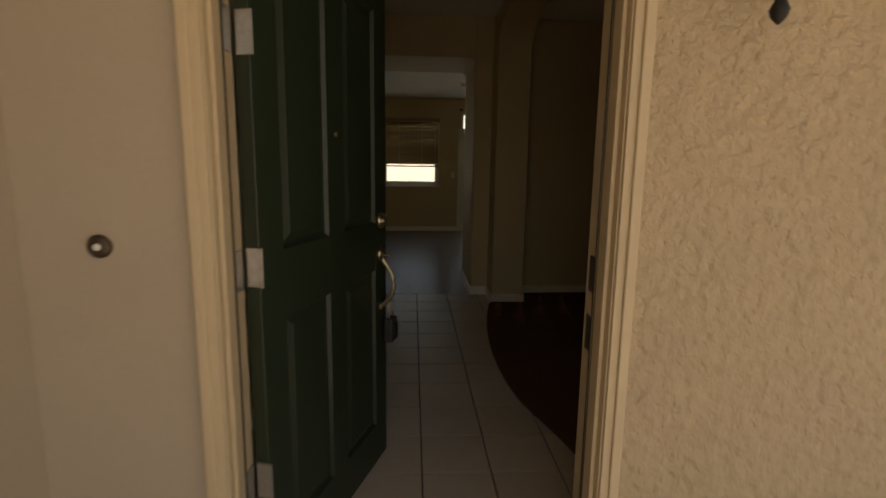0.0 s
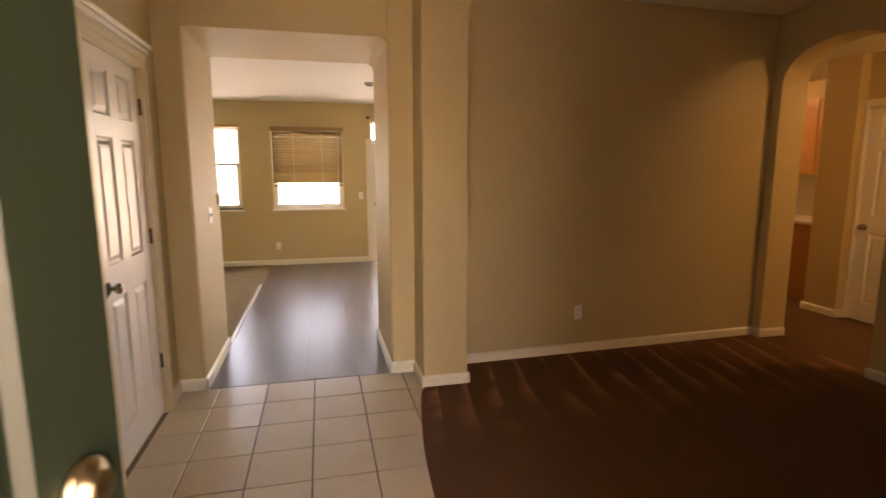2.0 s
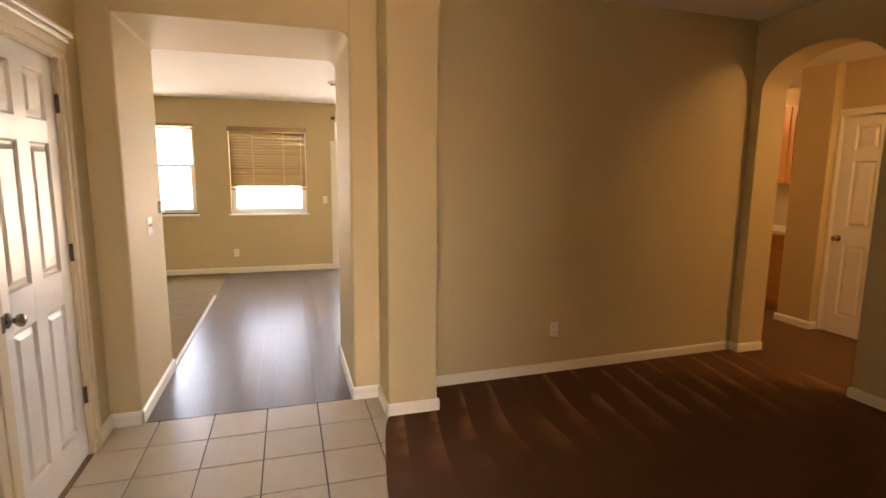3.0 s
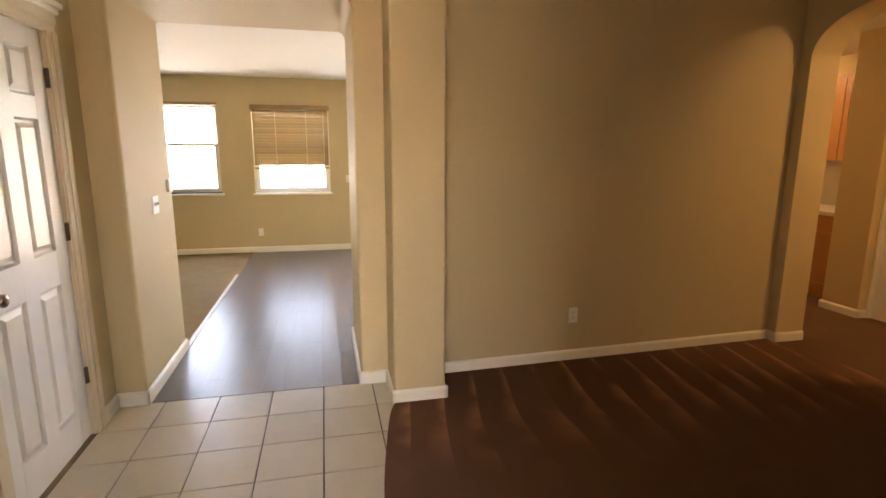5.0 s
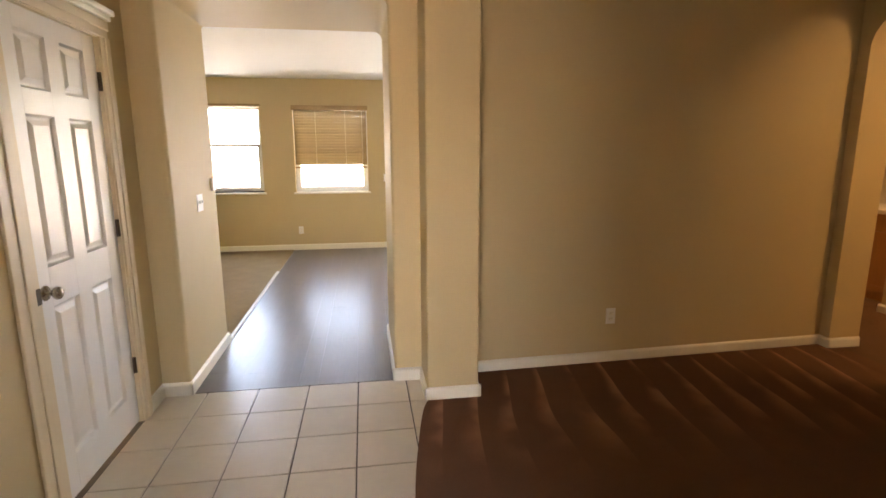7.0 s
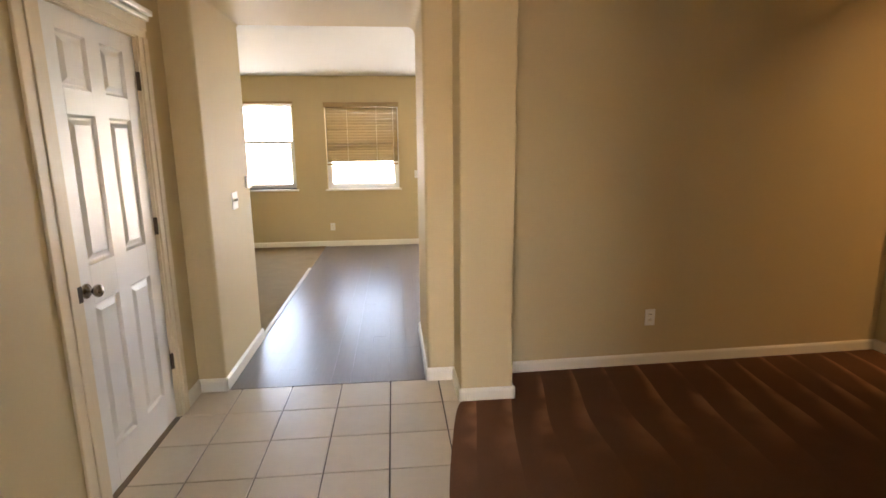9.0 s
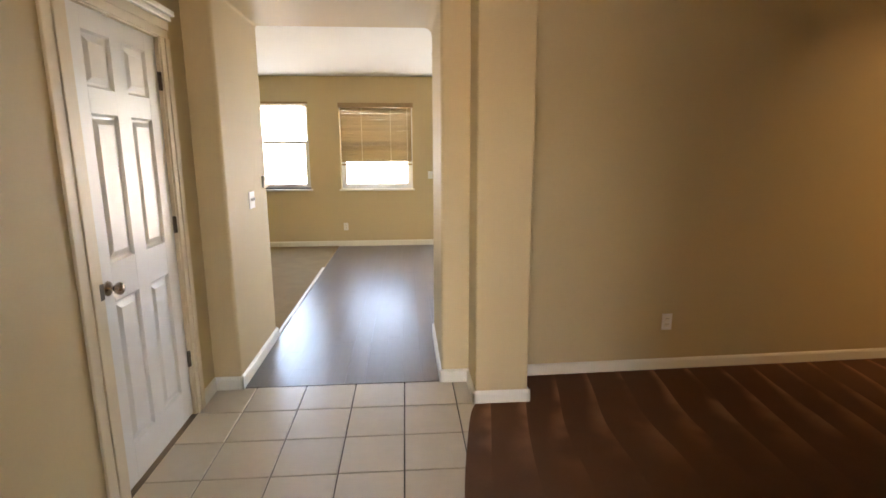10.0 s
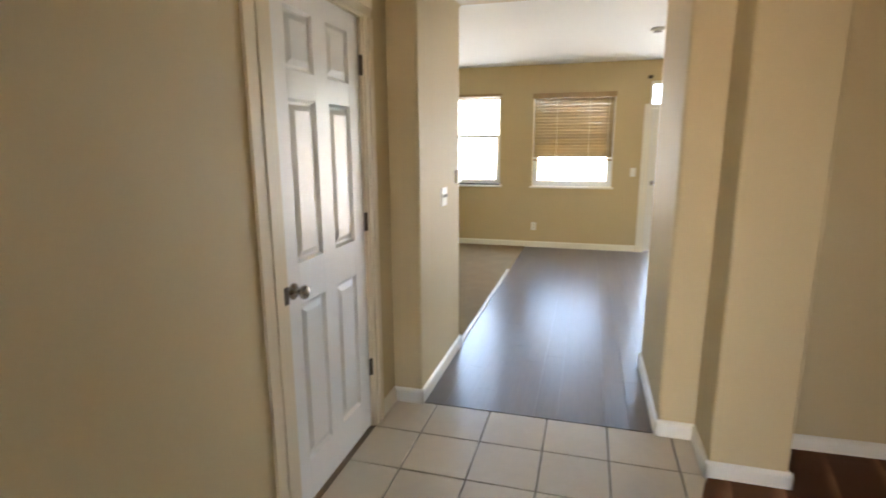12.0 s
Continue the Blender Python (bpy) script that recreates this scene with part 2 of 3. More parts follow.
structure("subfloor", boxes((-2.9, 6.85, OUTER, 5.1, -0.14, -0.012)), GROUT, "dark grout bed under the floors", "floor")

# front wall: smooth beside the bell, coarse stucco beside the lantern
structure("wall_front_west", boxes((-2.9, DX0 - 0.03, OUTER, FRONT, -0.14, 2.9)), STUCCO_S, "smooth tan stucco front wall with doorbell", "wall")
structure("wall_front_east", boxes((DX1 + 0.03, 6.8, OUTER, FRONT - 0.004, -0.14, 2.9)), STUCCO, "coarse tan stucco front wall", "wall")
structure("wall_front_header", boxes((DX0 - 0.03, DX1 + 0.03, OUTER, FRONT, 2.10, 2.9)), STUCCO_S, "wall over the front door", "wall")
structure("wall_front_inside", boxes((HX, DX0 - 0.03, FRONT, FRONT + 0.012, 0, CH), (DX1 + 0.03, AX, FRONT - 0.004, FRONT + 0.012, 0, CH),
                                    (DX0 - 0.03, DX1 + 0.03, FRONT, FRONT + 0.012, 2.1, CH)), TAN, "tan painted plaster inside the front wall", "wall")

# hall's west wall with the closet door's opening
CY0, CY1 = -1.035, -0.305
structure("wall_hall_west", boxes((HX - 0.12, HX, FRONT + 0.012, CY0 - 0.02, 0, 2.9), (HX - 0.12, HX, CY1 + 0.02, 0.0, 0, 2.9),
                                 (HX - 0.12, HX, CY0 - 0.02, CY1 + 0.02, DOOR_H + 0.025, 2.9)), TAN, "tan painted hall wall round the closet door", "wall")
structure("wall_closet", boxes((-1.0, -0.95, -1.3, 0.0, 0, 2.9), (-0.95, HX - 0.12, -1.3, -1.25, 0, 2.9)), TAN, "plain closet walls", "wall")

# passage between hall and living room
PX0, PX1, PY = 1.442, 1.757, -0.315
structure("wall_passage_west", boxes((-0.25, 0.0, 0.0, 0.90, 0, 2.9), bevel=0.02, upright=True, segs=4), TAN, "tan painted passage wall with rounded corners", "wall")
structure("wall_passage_east", boxes((PW, PX0 + 0.03, 0.0, 0.90, 0, 2.9), bevel=0.02, upright=True, segs=4), TAN, "tan painted passage wall with rounded corners", "wall")


def header_outline():
    pts = [(0.0, 2.9)]
    for x, sgn, rad in ((0.0, 1, 0.015), (PW, -1, 0.06)):
        arc = [(x + sgn * (rad - rad * math.cos(math.pi / 16 * i)), PH - rad + rad * math.sin(math.pi / 16 * i)) for i in range(9)]
        pts += arc if sgn > 0 else list(reversed(arc))
    return pts + [(PW, 2.9)]


structure("wall_passage_header", prism(header_outline(), 0.002, 0.898), TAN, "tan painted header over the passage with rounded corners", "wall")

# pillar and arch between hall and dining room
structure("pillar", boxes((PX0, PX1, PY, BIG, 0, 2.41), bevel=0.014, upright=True, segs=4), TAN, "square tan painted pillar with rounded corners", "pillar")
arch = prism(arch_cut(FRONT + 0.012, PY, 2.41, 2.66, 2.9, steps=48, square=3.2), PX0 + 0.003, PX1 - 0.003)
arch.transform(Matrix.Rotation(radians(90), 4, "Z") @ Matrix.Scale(-1, 4, (0, 1, 0)))
bmesh.ops.recalc_face_normals(arch, faces=arch.faces)
structure("wall_arch_header", arch, TAN, "tan arched header between hall and dining room", "wall")
structure("wall_arch_pier", boxes((PX0 + 0.003, PX1 - 0.003, PY, 0.10, 2.41, 2.9)), TAN, "tan wall over the pillar", "wall")

# dining room
BIG2 = 0.125                     # the long wall stands a little askew
slant = bmesh.new()
for z in (0, 2.9):
    for x, y in ((PX1 - 0.05, BIG - 0.002), (AX + AT, BIG2), (AX + AT, 0.25), (PX1 - 0.05, 0.15)):
        slant.verts.new((x, y, z))
slant.verts.ensure_lookup_table()
for f in ((3, 2, 1, 0), (4, 5, 6, 7), (0, 1, 5, 4), (1, 2, 6, 5), (2, 3, 7, 6), (3, 0, 4, 7)):
    slant.faces.new([slant.verts[k] for k in f])
bmesh.ops.recalc_face_normals(slant, faces=slant.faces)
structure("wall_dining_north", slant, TAN, "long tan painted dining room wall", "wall")
JY0, JY1 = -0.91, 0.03
structure("wall_dining_east", boxes((AX, AX + AT, JY1, BIG2 + 0.01, 0, 2.9), (AX, AX + AT, FRONT + 0.012, JY0, 0, 2.9)), TAN, "tan painted wall beside the arched opening", "wall")
arch2 = prism(arch_cut(JY0, JY1, 2.17, 2.46, 2.9, steps=36, square=2.0), AX, AX + AT)
arch2.transform(Matrix.Rotation(radians(90), 4, "Z") @ Matrix.Scale(-1, 4, (0, 1, 0)))
bmesh.ops.recalc_face_normals(arch2, faces=arch2.faces)
structure("wall_dining_arch", arch2, TAN, "tan arched head over the opening to the corridor", "wall")
structure("ceiling_hall", boxes((-0.3, AX + 0.1, OUTER, 0.15, CH, 2.95)), CEIL, "off-white textured hall and dining ceiling", "ceiling")

# corridor and kitchen beyond the arch
CX, CD = 5.80, 5.90              # pier's face and the door's wall
PY0, PY1 = 0.37, 0.73            # pier beside the door
structure("wall_corridor_pier", boxes((CX, CD + 0.12, PY0, PY1, 0, 2.7), bevel=0.012, upright=True, segs=3), TAN, "tan painted pier between corridor door and kitchen", "wall")
structure("wall_corridor_east", boxes((CD, CD + 0.12, -2.2, -0.46, 0, 2.7), (CD, CD + 0.12, -0.46, PY0, 2.10, 2.7)), TAN, "tan corridor wall round a white door", "wall")
structure("wall_corridor_south", boxes((AX + AT, CD + 0.12, -2.3, -2.2, 0, 2.7)), TAN, "tan corridor end wall", "wall")
structure("wall_kitchen", boxes((6.75, 6.85, 0.62, 3.4, 0, 2.7), (4.75, 6.75, 3.3, 3.4, 0, 2.7), (4.75, 4.87, 0.25, 3.3, 0, 2.7), (CD + 0.12, 6.75, 0.62, 0.73, 0, 2.7)), TAN, "tan kitchen walls", "wall")
structure("wall_pantry", boxes((6.75, 6.85, -0.55, 0.62, 0, 2.7), (CD + 0.12, 6.75, -0.55, -0.45, 0, 2.7)), TAN, "plain walls behind the corridor door", "wall")
structure("ceiling_corridor", boxes((AX + AT, 6.85, -2.3, 3.4, 2.56, 2.7)), CEIL, "off-white corridor ceiling", "ceiling")
structure("floor_corridor", boxes((AX + 0.1, 6.75, -2.2, 3.3, -0.012, 0.009)), CARPET3, "dark brown carpet in the corridor", "floor")

# living room: far wall with two windows and a door with a light above
W1 = (-1.45, -0.375, 0.885, 2.17)
W2 = (0.086, 1.172, 0.88, 2.155)
D3 = (1.60, 3.22)
far = boxes((-2.9, W1[0], LY, LY + 0.16, 0, 2.9), (W1[1], W2[0], LY, LY + 0.16, 0, 2.9), (W2[1], D3[0], LY, LY + 0.16, 0, 2.9), (D3[1], 3.4, LY, LY + 0.16, 0, 2.9),
            (W1[0], W1[1], LY, LY + 0.16, 0, W1[2]), (W1[0], W1[1], LY, LY + 0.16, W1[3], 2.9),
            (W2[0], W2[1], LY, LY + 0.16, 0, W2[2]), (W2[0], W2[1], LY, LY + 0.16, W2[3], 2.9), (D3[0], D3[1], LY, LY + 0.16, 2.27, 2.9))
structure("wall_living_north", far, TAN, "tan painted living room wall with two windows", "wall")
structure("wall_living_west", boxes((-2.9, -2.75, 0.78, LY, 0, 2.9)), TAN, "tan living room side wall", "wall")
structure("wall_living_south", boxes((-2.75, -0.25, 0.78, 0.90, 0, 2.9), (PX0 + 0.03, 3.4, 0.78, 0.90, 0, 2.9)), TAN, "tan living room wall beside the passage", "wall")
structure("wall_living_east", boxes((3.3, 3.4, 0.15, LY, 0, 2.9)), TAN, "tan living room side wall", "wall")
structure("ceiling_living", boxes((-2.9, 3.4, 0.899, 5.05, LH, 2.9)), CEIL, "off-white textured living room ceiling", "ceiling")
structure("floor_living_carpet", boxes((-2.75, -0.02, 0.90, LY, -0.012, 0.006), (-0.02, 0.012, 3.352, LY, -0.012, 0.006)), CARPET2, "tan carpet in the living room", "floor")
structure("transition_strip", boxes((-0.02, 0.012, 0.90, 3.35, -0.012, 0.012), bevel=0.004), STRIP, "pale metal strip between carpet and laminate", "trim")

# brown carpet with a curved edge towards the tiles
edge = [(1.45, PY), (1.40, -0.45), (1.335, -0.8), (1.285, -1.15), (1.252, -1.6), (1.252, -2.0), (1.29, -2.4), (1.40, -2.8), (1.50, -3.2), (1.62, -3.6), (1.70, FRONT + 0.012)]
fine = []
for i in range(len(edge) - 1):
    p0, p1, p2, p3 = edge[max(i - 1, 0)], edge[i], edge[i + 1], edge[min(i + 2, len(edge) - 1)]
    for k in range(5):
        u = k / 5
        fine.append(tuple(0.5 * (2 * b + (c - a) * u + (2 * a - 5 * b + 4 * c - d) * u * u + (3 * b - a - 3 * c + d) * u ** 3) for a, b, c, d in zip(p0, p1, p2, p3)))
fine.append(edge[-1])
cb = bmesh.new()
ring = fine + [(AX + 0.10, FRONT + 0.012), (AX + 0.10, BIG2), (PX1 - 0.02, BIG), (PX1 - 0.02, PY)]
lo = [cb.verts.new((x, y, -0.005)) for x, y in ring]
hi = [cb.verts.new((x, y, 0.010)) for x, y in ring]
cb.faces.new(list(hi))
for i in range(len(ring)):
    j = (i + 1) % len(ring)
    cb.faces.new((lo[i], lo[j], hi[j], hi[i]))
bmesh.ops.recalc_face_normals(cb, faces=cb.faces)
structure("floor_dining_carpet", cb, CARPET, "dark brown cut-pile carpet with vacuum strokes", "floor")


# baseboards: one run each
def baseboard(x0, y0, x1, y1, side, h=0.085, t=0.014):
    """A run from one point to the other; side: +1 if the room is to the left of the run."""
    a, b = Vector((x0, y0, 0)), Vector((x1, y1, 0))
    d = (b - a)
    n = Vector((-d.y, d.x, 0)).normalized() * side
    prof = [(0, 0.0), (t, 0.0), (t, h - 0.018), (t * 0.75, h - 0.010), (t * 0.4, h - 0.004), (0, h)]
    bm = bmesh.new()
    r0 = [bm.verts.new(a + n * u + Vector((0, 0, v))) for u, v in prof]
    r1 = [bm.verts.new(b + n * u + Vector((0, 0, v))) for u, v in prof]
    bm.faces.new(r0)
    bm.faces.new(list(reversed(r1)))
    for i in range(len(prof)):
        j = (i + 1) % len(prof)
        bm.faces.new((r0[j], r0[i], r1[i], r1[j]))
    bmesh.ops.recalc_face_normals(bm, faces=bm.faces)
    structure("baseboard", bm, TRIM, "white painted wooden baseboard along the wall", "baseboard")


T = 0.014
baseboard(HX, CY1 + 0.092, HX, 0.0, -1)
baseboard(HX, 0.0, 0.0 + T, 0.0, -1)
baseboard(0.0, -T, 0.0, 0.90 + T, -1)
baseboard(HX, FRONT + 0.012, HX, CY0 - 0.150, -1)
baseboard(PW, -T, PW, 0.90 + T, 1)
baseboard(PW - T, 0.0, PX0, 0.0, -1)
baseboard(PX0, PY - T, PX0, 0.0, 1)
baseboard(PX0 - T, PY, PX1 + T, PY, -1)
baseboard(PX1, PY - T, PX1, BIG, -1)
baseboard(PX1, BIG, AX, BIG2 - 0.006, -1)
baseboard(AX, JY1 - T, AX, BIG2, 1)
baseboard(AX - T, JY1, AX + AT, JY1, -1)
baseboard(AX, FRONT + 0.012, AX, JY0, 1)
baseboard(AX - T, JY0, AX + AT, JY0, 1)
baseboard(CX, PY0 - T, CX, PY1 + T, 1)
baseboard(CX - T, PY0, CD, PY0, -1)
baseboard(CD, -2.2, CD, -0.53, 1)
baseboard(-2.75, LY, D3[0] - 0.07, LY, -1)
baseboard(-0.25, 0.90, 0.0 + T, 0.90, 1)
baseboard(DX1 + 0.14, FRONT + 0.012, AX, FRONT + 0.012, 1)


# ---- doors ----
def panel_leaf(parent, w, h, t, mat, rows=((0.18, 0.855), (1.02, 1.635), (1.735, 1.955)), name="leaf"):
    """A leaf with two columns of raised panels, rows giving their heights, in x 0..w, y -t/2..t/2, z 0..h under its parent."""
    s = 0.155 * w if w < 0.8 else 0.13 * w
    mid = 0.15 * w if w < 0.8 else 0.13 * w
    px = [(s, w / 2 - mid / 2), (w / 2 + mid / 2, w - s)]
    k = h / 2.04
    pz = [(a * k, b * k) for a, b in rows]
    bm = bmesh.new()
    box(bm, 0, s, -t / 2, t / 2, 0, h, 0.002, 1)
    box(bm, w - s, w, -t / 2, t / 2, 0, h, 0.002, 1)
    box(bm, w / 2 - mid / 2, w / 2 + mid / 2, -t / 2, t / 2, pz[0][0], pz[-1][1])
    zs = [0] + [v for p in pz for v in p] + [h]
    for i in range(0, len(zs), 2):
        box(bm, s, w - s, -t / 2 + 0.0003, t / 2 - 0.0003, zs[i], zs[i + 1])
    leaf = part(name, bm, mat, parent)
    for a, b in px:
        for c, d in pz:
            p = bmesh.new()
            for sgn in (-1, 1):
                def quad(i, y):
                    return [p.verts.new((x, sgn * y, z)) for x, z in ((a + i, c + i), (b - i, c + i), (b - i, d - i), (a + i, d - i))]
                r = [quad(0, t / 2 - 0.001), quad(0.010, t / 2 - 0.013), quad(0.020, t / 2 - 0.013), quad(0.042, t / 2 - 0.003)]
                for u, v in zip(r, r[1:]):
                    for q in range(4):
                        p.faces.new((u[q], u[(q + 1) % 4], v[(q + 1) % 4], v[q]))
                p.faces.new(r[-1])
            bmesh.ops.recalc_face_normals(p, faces=p.faces)
            for f in p.faces:
                cy = f.calc_center_median().y
                if f.normal.y * cy < 0:
                    f.normal_flip()
            part("panel", p, mat, parent)
    return leaf


def knob(parent, x, y, z, sgn, mat, name="knob"):
    """A round knob on a rose, out along y by sgn."""
    prof = [(0.031, 0.0), (0.032, 0.004), (0.028, 0.009), (0.014, 0.012), (0.011, 0.026), (0.013, 0.032), (0.023, 0.038), (0.027, 0.047), (0.025, 0.057), (0.017, 0.063), (0.004, 0.065)]
    return part(name, lathe(prof, 28, pose(x, y, z, -90 * sgn, 0, 0)), mat, parent)


def hinge(parent, x, y, z, mat, h=0.09):
    bm = boxes((x - 0.016, x + 0.016, y - 0.002, y + 0.002, z - h / 2, z + h / 2), bevel=0.001)
    k = lathe([(0.006, -h / 2), (0.0065, -h / 2 + 0.003), (0.0065, h / 2 - 0.003), (0.006, h / 2)], 12, pose(x, y - 0.005, z))
    me = bpy.data.meshes.new("tmp")
    k.to_mesh(me)
    bm.from_mesh(me)
    bpy.data.meshes.remove(me)
    k.free()
    return part("hinge", bm, mat, parent)


def casing(parent, x0, x1, top, y, w, t, mat):
    """Moulded casing round an opening: two legs and a head, proud of y towards -y."""
    for name, (a, b, c, d) in (("casing_leg", (x0 - w, x0, 0, top)), ("casing_leg", (x1, x1 + w, 0, top)), ("casing_head", (x0 - w, x1 + w, top, top + w))):
        bm = bmesh.new()
        box(bm, a, b, y - t * 0.6, y, c, d, 0.003)
        if name == "casing_leg":
            inner = b if a < x0 - w / 2 else a
            lo_x, hi_x = (a, a + w * 0.55) if a < x0 - w / 2 else (b - w * 0.55, b)
            box(bm, lo_x, hi_x, y - t, y - t * 0.55, c, d, 0.004, 3)
        else:
            box(bm, a, b, y - t, y - t * 0.55, d - w * 0.55, d, 0.004, 3)
        part(name, bm, mat, parent)


def jambs(parent, x0, x1, top, y0, y1, t, mat):
    part("jamb", boxes((x0 - t, x0, y0, y1, 0, top + t), bevel=0.002), mat, parent)
    part("jamb", boxes((x1, x1 + t, y0, y1, 0, top + t), bevel=0.002), mat, parent)
    part("jamb_head", boxes((x0, x1, y0, y1, top, top + t)), mat, parent)


# closet door in the hall's west wall: local x runs along world y, local -y faces the hall
cd = tagged(thing("door_1", pose(HX, CY0, 0, 0, 0, 90), "white six-panel closet door, shut, with a nickel knob", "door"), kind="structure")
CW = CY1 - CY0
closet = new("leaf_group")
closet.parent = cd
closet.matrix_basis = pose(0.004, 0.034, 0.012)
closet.name = "door_leaf"
panel_leaf(closet, CW - 0.008, DOOR_H - 0.014, 0.035, DOORW)
jambs(cd, 0, CW, DOOR_H, -0.001, 0.12, 0.018, CREAM)
casing(cd, -0.006, CW + 0.006, DOOR_H + 0.006, 0, 0.085, 0.02, CREAM)
part("casing_backband", boxes((-0.150, -0.0915, -0.014, 0.0, 0.0, DOOR_H + 0.091), bevel=0.004), CREAM, cd)
part("casing_cap", boxes((-0.155, CW + 0.100, -0.034, 0.0, DOOR_H + 0.0915, DOOR_H + 0.118), (-0.168, CW + 0.112, -0.050, 0.0, DOOR_H + 0.1185, DOOR_H + 0.146), bevel=0.006), TRIM, cd, "white moulded cap over the door casing")
knob(cd, 0.065, 0.0155, 0.93, -1, NICKEL)
part("latch_plate", boxes((-0.001, 0.004, 0.004, 0.030, 0.90, 0.96), bevel=0.001), BRONZE, cd)
part("strike_plate", boxes((-0.036, -0.008, -0.0145, -0.0115, 0.905, 0.970), bevel=0.001), BRONZE, cd, "dark bronze strike plate")
for z in (1.83, 1.10, 0.34):
    hinge(cd, CW - 0.002, 0.010, z, BRONZE)

# front door, standing open
fd = tagged(thing("door_2", pose(0, 0, 0), "dark green four-panel front door, open inwards, with brass handle set", "door"), kind="structure")
jambs(fd, DX0, DX1, 2.07, OUTER - 0.004, FRONT + 0.014, 0.028, CASING)
casing(fd, DX0 - 0.004, DX1 + 0.004, 2.074, OUTER, 0.048, 0.024, CASING)
part("door_stop", boxes((DX0, DX0 + 0.012, OUTER + 0.02, OUTER + 0.075, 0, 2.07), bevel=0.003), CASING, fd)
part("door_stop", boxes((DX1 - 0.012, DX1, OUTER + 0.02, OUTER + 0.075, 0, 2.07), bevel=0.003), CASING, fd)
part("weather_strip", boxes((DX1 - 0.016, DX1 - 0.004, OUTER + 0.076, OUTER + 0.088, 0.02, 2.05), bevel=0.003), BRONZE, fd, "brown rubber weather strip")
part("weather_strip", boxes((DX0 + 0.004, DX0 + 0.014, OUTER + 0.076, OUTER + 0.088, 0.02, 2.05), bevel=0.003), BRONZE, fd, "brown rubber weather strip")
part("threshold", boxes((DX0, DX1, OUTER - 0.02, FRONT + 0.03, -0.03, 0.016), bevel=0.006), BRONZE, fd, "bronze door sill")
for z in (1.07, 0.90):
    part("strike_plate", boxes((DX1 - 0.003, DX1 + 0.002, FRONT - 0.055, FRONT - 0.012, z - 0.05, z + 0.05), bevel=0.001), BRONZE, fd, "dark bronze strike plate")
for z in (1.69, 1.075, 0.44):
    part("hinge", boxes((DX0 - 0.001, DX0 + 0.005, FRONT - 0.060, FRONT - 0.002, z - 0.055, z + 0.055), bevel=0.002), STEEL, fd, "paint-spattered steel hinge")
LW, OPEN = 0.915, 71.0
leaf2 = new("door_leaf")
leaf2.parent = fd
leaf2.matrix_basis = pose(DX0 + 0.028, FRONT + 0.004, 0.018, 0, 0, OPEN)
panel_leaf(leaf2, LW, 2.045, DOOR_T, GREEN, rows=((0.18, 0.89), (1.09, 1.93)))
YF = -DOOR_T / 2
for z in (1.67, 1.06, 0.42):
    part("hinge_leaf", boxes((-0.004, 0.001, YF - 0.012, 0.016, z - 0.055, z + 0.055), bevel=0.0015), STEEL, leaf2, "paint-spattered steel hinge leaf")
part("deadbolt", lathe([(0.033, 0), (0.034, 0.006), (0.028, 0.014), (0.020, 0.018), (0.019, 0.026), (0.004, 0.027)], 28, pose(LW - 0.062, YF, 1.10, 90)), BRASS, leaf2, "round brass deadbolt")
part("handle_plate", lathe([(0.030, 0), (0.031, 0.005), (0.026, 0.012), (0.013, 0.016), (0.011, 0.022)], 28, pose(LW - 0.062, YF, 0.955, 90)), BRASS, leaf2)
grip = [(LW - 0.062, YF - 0.010, 0.945)]
for i in range(13):
    a = math.pi * i / 12
    grip.append((LW - 0.062, YF - 0.012 - 0.052 * math.sin(a), 0.925 - 0.20 * i / 12))
part("pull_handle", tube(grip, [0.010] * 3 + [0.0085] * 8 + [0.010] * 3, 12), BRASS, leaf2, "curved brass pull handle")
part("handle_foot", lathe([(0.018, 0), (0.018, 0.006), (0.010, 0.012)], 20, pose(LW - 0.062, YF, 0.722, 90)), BRASS, leaf2)
part("thumb_latch", boxes((LW - 0.082, LW - 0.058, YF - 0.05, YF - 0.008, 0.948, 0.954), bevel=0.002), BRASS, leaf2)
part("peephole", lathe([(0.009, 0), (0.009, 0.004), (0.005, 0.005)], 16, pose(LW / 2, YF, 1.44, 90)), BRASS, leaf2, "small brass peephole")
part("latch_edge", boxes((LW - 0.001, LW + 0.002, -0.012, 0.012, 0.90, 1.01)), BRASS, leaf2)
part("latch_edge", boxes((LW - 0.001, LW + 0.002, -0.012, 0.012, 1.06, 1.14)), BRASS, leaf2)
knob(leaf2, LW - 0.062, -YF, 0.955, 1, BRASS)
part("turn_piece", lathe([(0.030, 0), (0.030, 0.005), (0.022, 0.010), (0.008, 0.012), (0.007, 0.028)], 24, pose(LW - 0.062, -YF, 1.10, -90)), BRASS, leaf2)

lm = fd.matrix_basis @ leaf2.matrix_basis
lock = thing("lock_box", lm @ pose(LW - 0.062, YF - 0.047, 0.62), "black key lock box hanging from the brass door pull", "lock box")
part("body", boxes((-0.034, 0.034, -0.020, 0.020, -0.055, 0.055), bevel=0.010, segs=3), BLACK, lock)
part("cover", boxes((-0.024, 0.024, -0.026, -0.019, -0.042, 0.030), bevel=0.004), IRON, lock)
sh = [(0.022 * math.cos(math.pi * i / 10), 0, 0.105 + 0.022 * math.sin(math.pi * i / 10)) for i in range(11)]
part("shackle", tube([(0.022, 0, 0.05)] + sh + [(-0.022, 0, 0.05)], 0.005, 10), STEEL, lock, "steel shackle")

